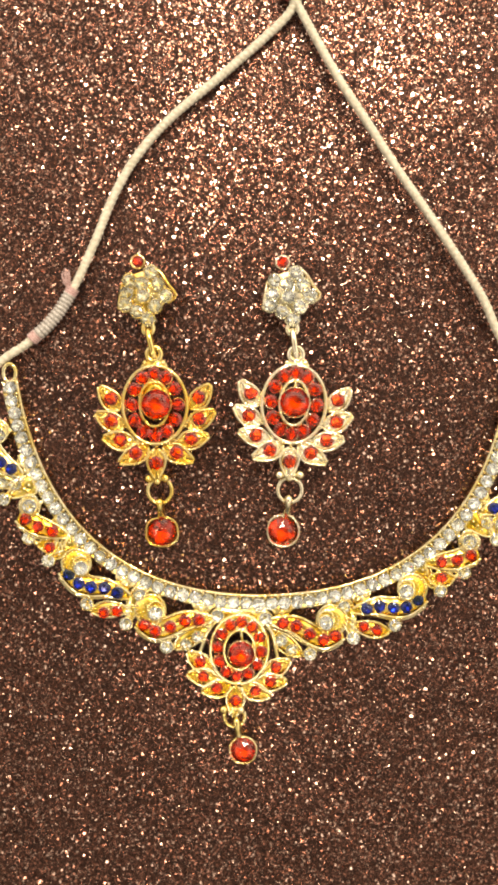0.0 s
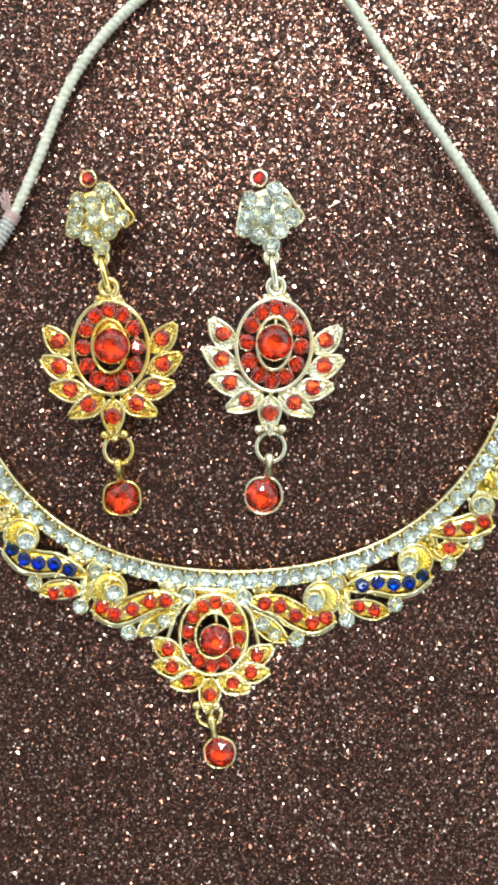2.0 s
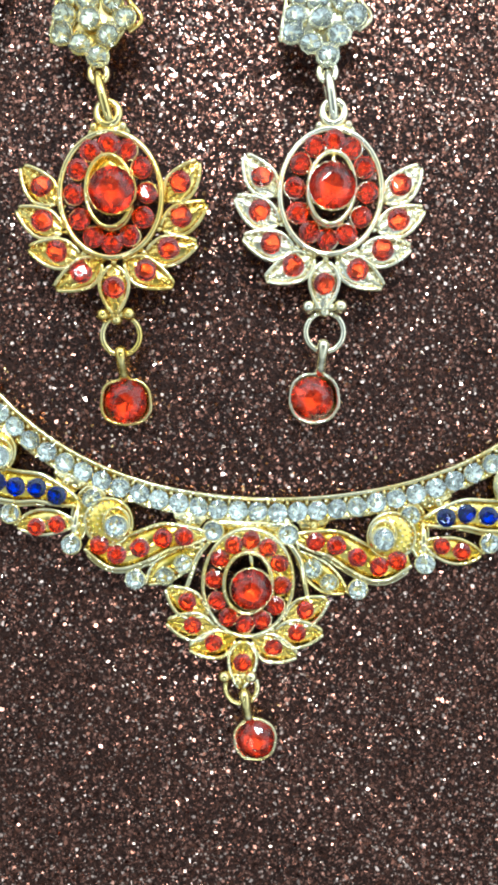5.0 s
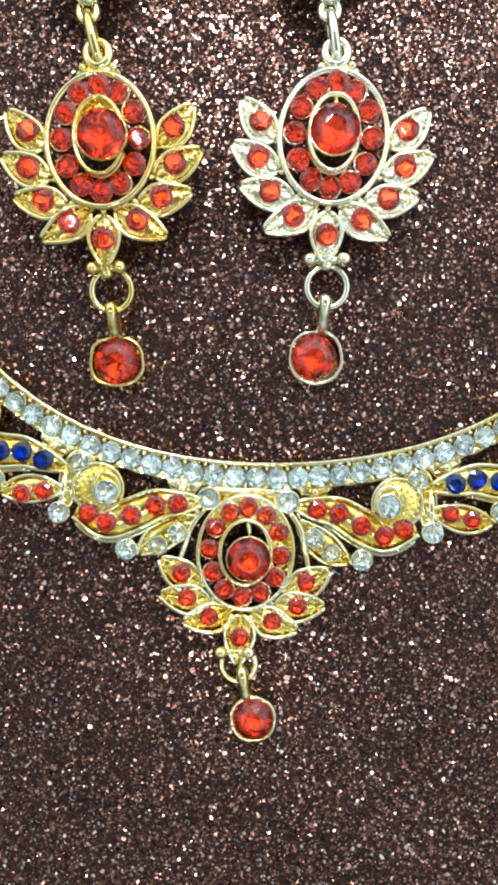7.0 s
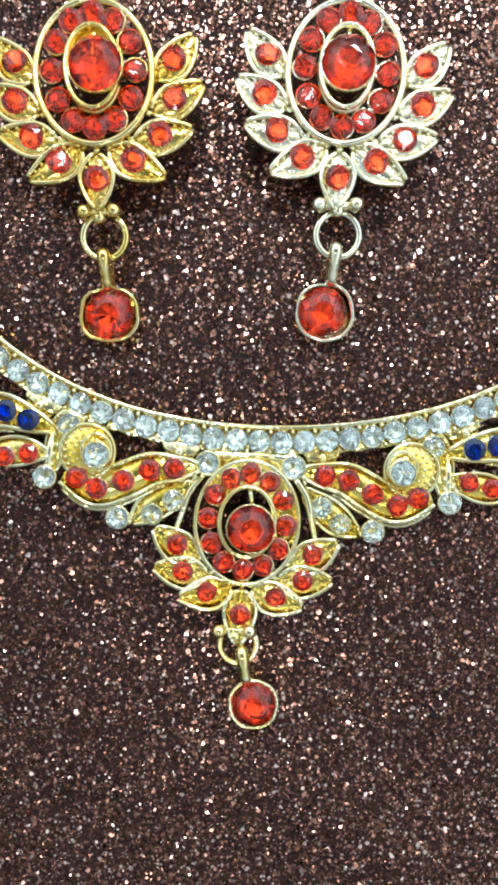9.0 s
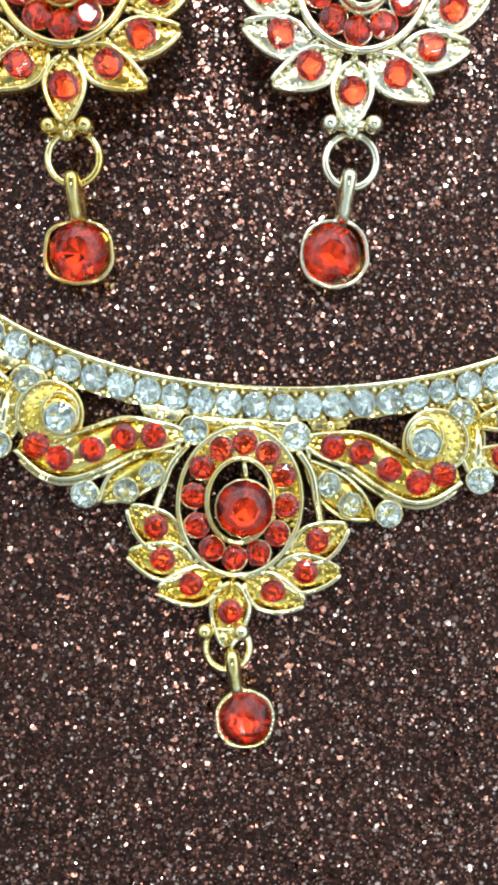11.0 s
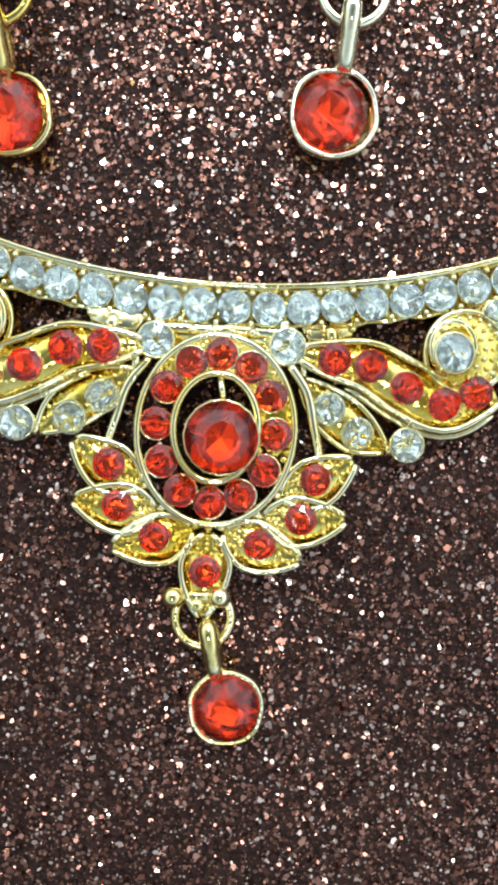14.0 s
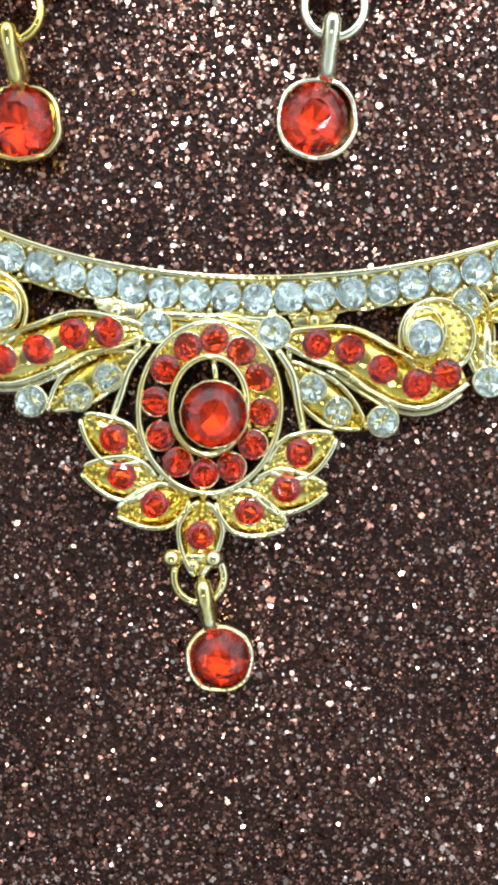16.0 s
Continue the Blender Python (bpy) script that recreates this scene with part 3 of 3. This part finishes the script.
def motif(side, chain, colour, chain_r, dome, dome_r, dome_stone, tear, tear_kind, loose, z):
    """A scroll of coloured stones with a stippled dome at its outer end, and a small pointed leaf under it."""
    bm = bmesh.new()
    pts = [side_point(side, *q) for q in chain]
    line = spline([pts[0] * 1.6 - pts[1] * 0.6] + pts + [pts[-1] * 2.0 - pts[-2]], 5)
    full = chain_r + 0.62
    leaf(bm, line, lambda t: 0.25 + full * (math.sin(math.pi * (0.16 + 0.84 * t)) ** 0.6 if t < 0.99 else 0.1), z + 0.75, 1.8, 0.29)
    outer = []
    for i in range(2, int(len(line) * 0.8)):
        p, d = line[i], (line[i + 1] - line[i - 1]).normalized()
        out = Vector((-d.y, d.x, 0))
        if out.dot(Vector((p.x - AX, p.y - AY, 0))) < 0:
            out.negate()
        t = i / (len(line) - 1)
        outer.append(Vector((p.x, p.y, z + 0.35)) + out * (0.75 + full * math.sin(math.pi * (0.16 + 0.84 * t)) ** 0.6))
    tube(bm, outer, lambda i, t, ang: 0.27 * min(1.0, 0.35 + 6 * min(t, 1 - t)), 7)
    # the dome: a stippled cap with a rim, and a tall seat for its stone
    c = side_point(side, *dome)
    n = 28
    rings = []
    for q, h in ((1.0, 0.5), (1.0, z + 0.55), (0.82, z + 1.0), (0.5, z + 1.4), (0.2, z + 1.55)):
        rings.append([bm.verts.new((c.x + dome_r * q * math.cos(2 * math.pi * k / n), c.y + dome_r * q * math.sin(2 * math.pi * k / n), h)) for k in range(n)])
    for a, b in zip(rings, rings[1:]):
        for k in range(n):
            bm.faces.new((a[k], a[(k + 1) % n], b[(k + 1) % n], b[k])).material_index = 1
    bm.faces.new(rings[-1]).material_index = 1
    tube(bm, oval(c.x, c.y, z + 0.7, dome_r, dome_r, 32), 0.26, 7, True)
    for ring in range(1, 5):
        for k in range(ring * 5):
            a, q = 2 * math.pi * k / (ring * 5) + ring, dome_r * ring / 4.8
            ball(bm, (c.x + q * math.cos(a), c.y + q * math.sin(a), z + 1.62 - 0.9 * (ring / 4.8) ** 2), 0.24, 8, ring % 2)
    s = side_point(side, *dome_stone)
    cup(bm, (s.x, s.y, z + 2.0), 1.4, 1.2, 0.28)
    tube(bm, oval(s.x, s.y + 0.5, z + 1.75, 1.7, 1.95, 28), 0.24, 7, True)
    for q in pts:
        cup(bm, (q.x, q.y, z + 1.0), chain_r, 0.7, 0.1)
    # gold web between scroll and band
    inner_psi, o = chain[-1][0], chain[-1][1] - chain_r - 0.2
    web = [(inner_psi - 2.6, 1.1), (inner_psi + 2.6, 1.1), (inner_psi + 1.4, o + 0.2), (inner_psi, o), (inner_psi - 1.6, o + 0.6)]
    plate(bm, [side_point(side, *q).xy for q in web], z - 1.2, z - 0.1, 0, 0.3)
    for k in range(4):
        ball(bm, side_point(side, inner_psi - 1.8 + k * 1.2, 1.75, z - 0.05), 0.32, 8)
    # bridges to the band
    for psi in (chain[-1][0], dome[0] - 0.6):
        tube(bm, [side_point(side, psi, 1.2, Z_BAND - 0.2), side_point(side, psi, 2.6, z + 0.3)], 0.55, 7)
    for q in loose:
        w = side_point(side, *q)
        cup(bm, (w.x, w.y, z + 0.7), 1.22, 0.9, 0.2)
        near = min(line, key=lambda p: (p.xy - w.xy).length)
        tube(bm, [Vector((w.x, w.y, z)), Vector((near.x, near.y, z))], 0.55, 8)
    ob = part("scroll", bm, [GOLD, GOLD_FLOOR], necklace, "gold scroll with %s stones and a stippled dome" % colour)
    for q in pts:
        stone(colour, (q.x, q.y, z + 1.08), chain_r + 0.1, ob, "", 9.0)
    stone("clear", (s.x, s.y, z + 2.05), 1.42, ob)
    for q in loose:
        w = side_point(side, *q)
        stone("clear", (w.x, w.y, z + 0.78), 1.32, ob, "", 9.0)
    # the pointed leaf
    bm = bmesh.new()
    a, b, seats, width = tear
    a, b = side_point(side, *a), side_point(side, *b)
    belly = (b - a).normalized()
    belly = Vector((-belly.y, belly.x, 0)) * 0.3
    leaf(bm, spline([a, a.lerp(b, 0.3) + belly, a.lerp(b, 0.65) + belly, b], 6), lambda t: 0.22 + width * math.sin(math.pi * t) ** 0.8, z + 0.3, 1.2, 0.24)
    for q in seats:
        w = side_point(side, *q)
        cup(bm, (w.x, w.y, z + 0.6), 1.1, 0.6, 0.1)
    w = side_point(side, *loose[0])
    tube(bm, spline([(a.x, a.y, z + 0.1), ((a.x + w.x) / 2, (a.y + w.y) / 2, z - 0.1), (w.x, w.y, z)], 4), 0.55, 8)
    tube(bm, [Vector((b.x, b.y, z)), min(line, key=lambda p: (p.xy - b.xy).length) + Vector((0, 0, z))], 0.4, 6)
    ob = part("leaf", bm, [GOLD, GOLD_FLOOR], necklace, "small pointed gold leaf set with stones")
    for q in seats:
        w = side_point(side, *q)
        stone(tear_kind, (w.x, w.y, z + 0.6), 1.22 if tear_kind == "red" else 1.32, ob, "", 9.0)


for side, high in ((-1, 2.6), (1, 2.0)):
    motif(side, [(18.8, 8.0), (16.4, 8.45), (13.95, 6.75), (11.5, 4.8), (8.8, 4.1)], "red", 1.22, (18.9, 4.75), 3.15, (17.6, 4.7),
          ((11.9, 11.4), (6.3, 5.6), [(10.05, 9.9), (8.2, 7.85)], 1.55), "clear", [(13.4, 11.2)], high)
    motif(side, [(36.3, 6.75), (33.7, 6.95), (31.4, 6.0), (29.1, 4.6), (26.4, 4.15)], "blue", 1.22, (36.6, 4.2), 3.0, (35.2, 3.9),
          ((28.8, 10.6), (22.8, 6.7), [(26.7, 9.3), (24.7, 7.75)], 1.5), "red", [(30.2, 9.6), (22.0, 9.45), (22.1, 2.6)], high)
    motif(side, [(49.9, 6.1), (47.3, 4.8), (44.7, 3.0)], "red", 1.18, (51.6, 4.1), 2.1, (51.5, 3.7),
          ((44.6, 7.4), (40.6, 4.3), [(42.7, 5.75)], 1.4), "red", [(46.7, 7.95), (41.0, 7.8)], high)
    motif(side, [(66.6, 6.4), (64.4, 6.3), (62.2, 5.4), (60.1, 3.9)], "blue", 1.18, (68.4, 4.2), 2.3, (67.4, 3.8),
          ((61.5, 8.9), (56.2, 5.0), [(58.3, 7.0), (56.9, 4.6)], 1.4), "clear", [(63.2, 9.2), (55.5, 8.2)], high)


def side_joint(side, outline, beads, z):
    """The gold web where one scroll meets the next."""
    bm = bmesh.new()
    plate(bm, [side_point(side, *q).xy for q in outline], z - 1.0, z + 0.2, 1, 0.25)
    rim = spline([side_point(side, *q, z + 0.2) for q in outline], 4, True)
    tube(bm, rim, 0.24, 7, True)
    for q in beads:
        ball(bm, side_point(side, *q, z + 0.35), 0.36, 8)
    part("joint", bm, [GOLD, GOLD_FLOOR], necklace)


for side, high in ((-1, 2.4), (1, 1.8)):
    side_joint(side, [(20.9, 1.6), (23.6, 1.6), (23.9, 4.6), (22.9, 7.6), (21.7, 9.4), (21.2, 7.0), (21.6, 4.4)], [(23.2, 4.4), (22.4, 5.4), (22.3, 6.6), (22.0, 7.8)], high)
    side_joint(side, [(38.8, 1.5), (42.4, 1.5), (41.6, 3.9), (40.7, 6.6), (39.7, 6.0), (39.5, 3.8)], [(40.6, 2.2), (40.5, 3.3), (40.4, 4.4), (40.3, 5.5)], high)
    side_joint(side, [(53.4, 1.5), (57.6, 1.5), (56.6, 3.6), (55.6, 6.8), (54.6, 6.2), (53.8, 3.6)], [(55.4, 2.2), (55.3, 3.4), (55.2, 4.6)], high)


def centre_joints():
    """Two clear stones where the middle flower hangs from the band, with their gold bridges."""
    bm = bmesh.new()
    seats = [side_point(s, 5.15, 3.0, 3.0) for s in (-1, 1)]
    for q in seats:
        cup(bm, q, 1.3, 1.2, 0.2)
        tube(bm, [Vector((q.x, q.y, 2.0)), Vector((-0.4 + (q.x + 0.4) * 0.55, -33.9, 2.2))], 0.6, 7)
        tube(bm, [Vector((q.x, q.y, 2.0)), Vector((q.x * 0.95, -30.8, 1.9))], 0.7, 7)
    web = [(-5.4, 1.1), (-2.7, 1.1), (0, 1.1), (2.7, 1.1), (5.4, 1.1), (4.4, 3.4), (2.2, 2.4), (0, 2.1), (-2.2, 2.4), (-4.4, 3.4)]
    plate(bm, [side_point(1, *q).xy for q in web], 1.0, 2.2, 0, 0.2)
    for a in (-2.4, -0.8, 0.8, 2.4):
        ball(bm, side_point(1, a, 1.9, 2.5), 0.42, 8)
    tube(bm, spline([side_point(1, -5.0, 1.9, 2.0), side_point(1, 0, 1.75, 2.1), side_point(1, 5.0, 1.9, 2.0)], 8), 0.55, 8)
    # open struts down both sides of the flower
    for s in (-1, 1):
        tube(bm, spline([side_point(s, 5.4, 4.4, 2.6), side_point(s, 6.6, 6.6, 2.8), side_point(s, 7.0, 9.4, 2.7), side_point(s, 7.4, 12.2, 2.4)], 6), 0.4, 7)
    ob = part("joint", bm, GOLD, necklace, "gold bridge between band and middle flower")
    for q in seats:
        stone("clear", q, 1.35, ob)


centre_joints()
flower(necklace, (-0.45, -39.45), MID, (6.05, 7.3), (3.2, 4.1), [0, 25.2, 48, 68], [10.95, 9.5, 9.5, 8.6], [0, 73.5, 93.5, 120], [3.6, 3.4, 3.5, 3.3], 2.0, 0.5, 2.75, None, True, (0.5, -0.5))
drop(necklace, ((-4.0, -52.3), (-0.4, -52.4)), (-1.75, -54.2), 2.2, (-1.35, -54.8), (-0.9, -58.3), (-0.07, -61.55), 3.0, 1.3, 1.0, 1.8, power=2.2)


def cord(name, label, points, radius, mat, parent, pitch=0.95, deep=0.10, step=0.22, turns=2):
    rough = spline(points, 12)
    path, carry = [rough[0]], 0.0
    for a, b in zip(rough, rough[1:]):
        length = (b - a).length
        n = max(1, int(length / step))
        path += [a.lerp(b, (k + 1) / n) for k in range(n)]
    bm = bmesh.new()
    tube(bm, path, lambda i, t, ang: radius * (1 + deep * math.sin(2 * math.pi * i * step / pitch + turns * ang)), 14)
    return part(name, bm, mat, parent, label)


cord("cord", "cream twisted satin cord", [(12.9, 94.0, 2.2), (12.6, 92.4, 2.0), (9.2, 88.9, 1.6), (-1.1, 80.3, 1.5), (-12.8, 70.9, 1.7), (-20.0, 63.0, 1.9), (-24.8, 55.1, 2.0), (-29.0, 45.6, 2.0),
     (-33.3, 36.9, 2.0), (-37.0, 31.2, 2.0), (-43.0, 25.6, 1.9), (-47.6, 22.7, 1.8), (-50.5, 20.6, 1.8)], 0.84, CORD, necklace)
cord("cord", "cream twisted satin cord", [(13.6, 94.0, 2.4), (14.2, 92.0, 2.4), (21.8, 77.6, 3.2), (27.5, 68.5, 3.6), (33.2, 59.3, 3.8), (42.3, 46.0, 3.8), (50.3, 33.7, 3.2), (53.6, 26.8, 2.6), (56.6, 21.0, 2.0)], 0.82, CORD, necklace)
wrap = cord("thread_wrap", "silver-grey thread wound round the cord", [(-34.3, 35.2, 2.1), (-36.9, 31.3, 2.1), (-39.6, 28.4, 2.1), (-41.4, 26.9, 2.0)], 1.25, SILVER_THREAD, necklace, 0.75, 0.13, 0.06, 0)
for a, b in (((-33.6, 36.4, 2.1), (-34.4, 35.0, 2.1)), ((-41.3, 27.0, 2.0), (-42.6, 25.9, 2.0))):
    cord("thread_end", "pink thread binding", [a, tuple((Vector(a) + Vector(b)) / 2), b], 1.32, PINK_THREAD, wrap, 0.5, 0.05, 0.08, 0)


def tuft():
    bm = bmesh.new()
    rng = random.Random(5)
    for i in range(16):
        a = Vector((-34.2 + rng.uniform(-0.4, 0.4), 36.3 + rng.uniform(-0.5, 0.5), 2.6))
        b = a + Vector((rng.uniform(-1.6, 0.3), rng.uniform(1.5, 3.6), rng.uniform(-0.6, 1.2)))
        tube(bm, spline([a, a.lerp(b, 0.5) + Vector((rng.uniform(-0.5, 0.3), 0, 0.3)), b], 4), 0.1, 5)
    part("thread_tuft", bm, PINK_THREAD, wrap, "frayed pale pink thread ends")


tuft()


def hooks_and_bead():
    bm = bmesh.new()
    c = bow(START, 0)
    tube(bm, oval(c.x + 0.2, c.y + 1.6, 2.0, 1.3, 1.9, 24), 0.42, 8, True)
    part("end_ring", bm, GOLD, necklace)
    bm = bmesh.new()
    c = bow(END, 0)
    tube(bm, oval(c.x - 0.4, c.y + 1.4, 2.0, 1.3, 1.9, 24), 0.42, 8, True)
    part("end_ring", bm, GOLD, necklace)
    bm = bmesh.new()
    ball(bm, (13.0, 96.8, 2.6), 3.0, 20, 0, 0.85)
    for k in range(9):
        tube(bm, oval(13.0, 96.8, 2.6 + (k - 4) * 0.5, 3.02 * math.sqrt(1 - ((k - 4) * 0.5 / 2.55) ** 2), 3.02 * math.sqrt(1 - ((k - 4) * 0.5 / 2.55) ** 2), 28), 0.2, 6, True)
    part("slider_bead", bm, BEAD_RED, necklace, "dark red thread-covered slider bead")


hooks_and_bead()
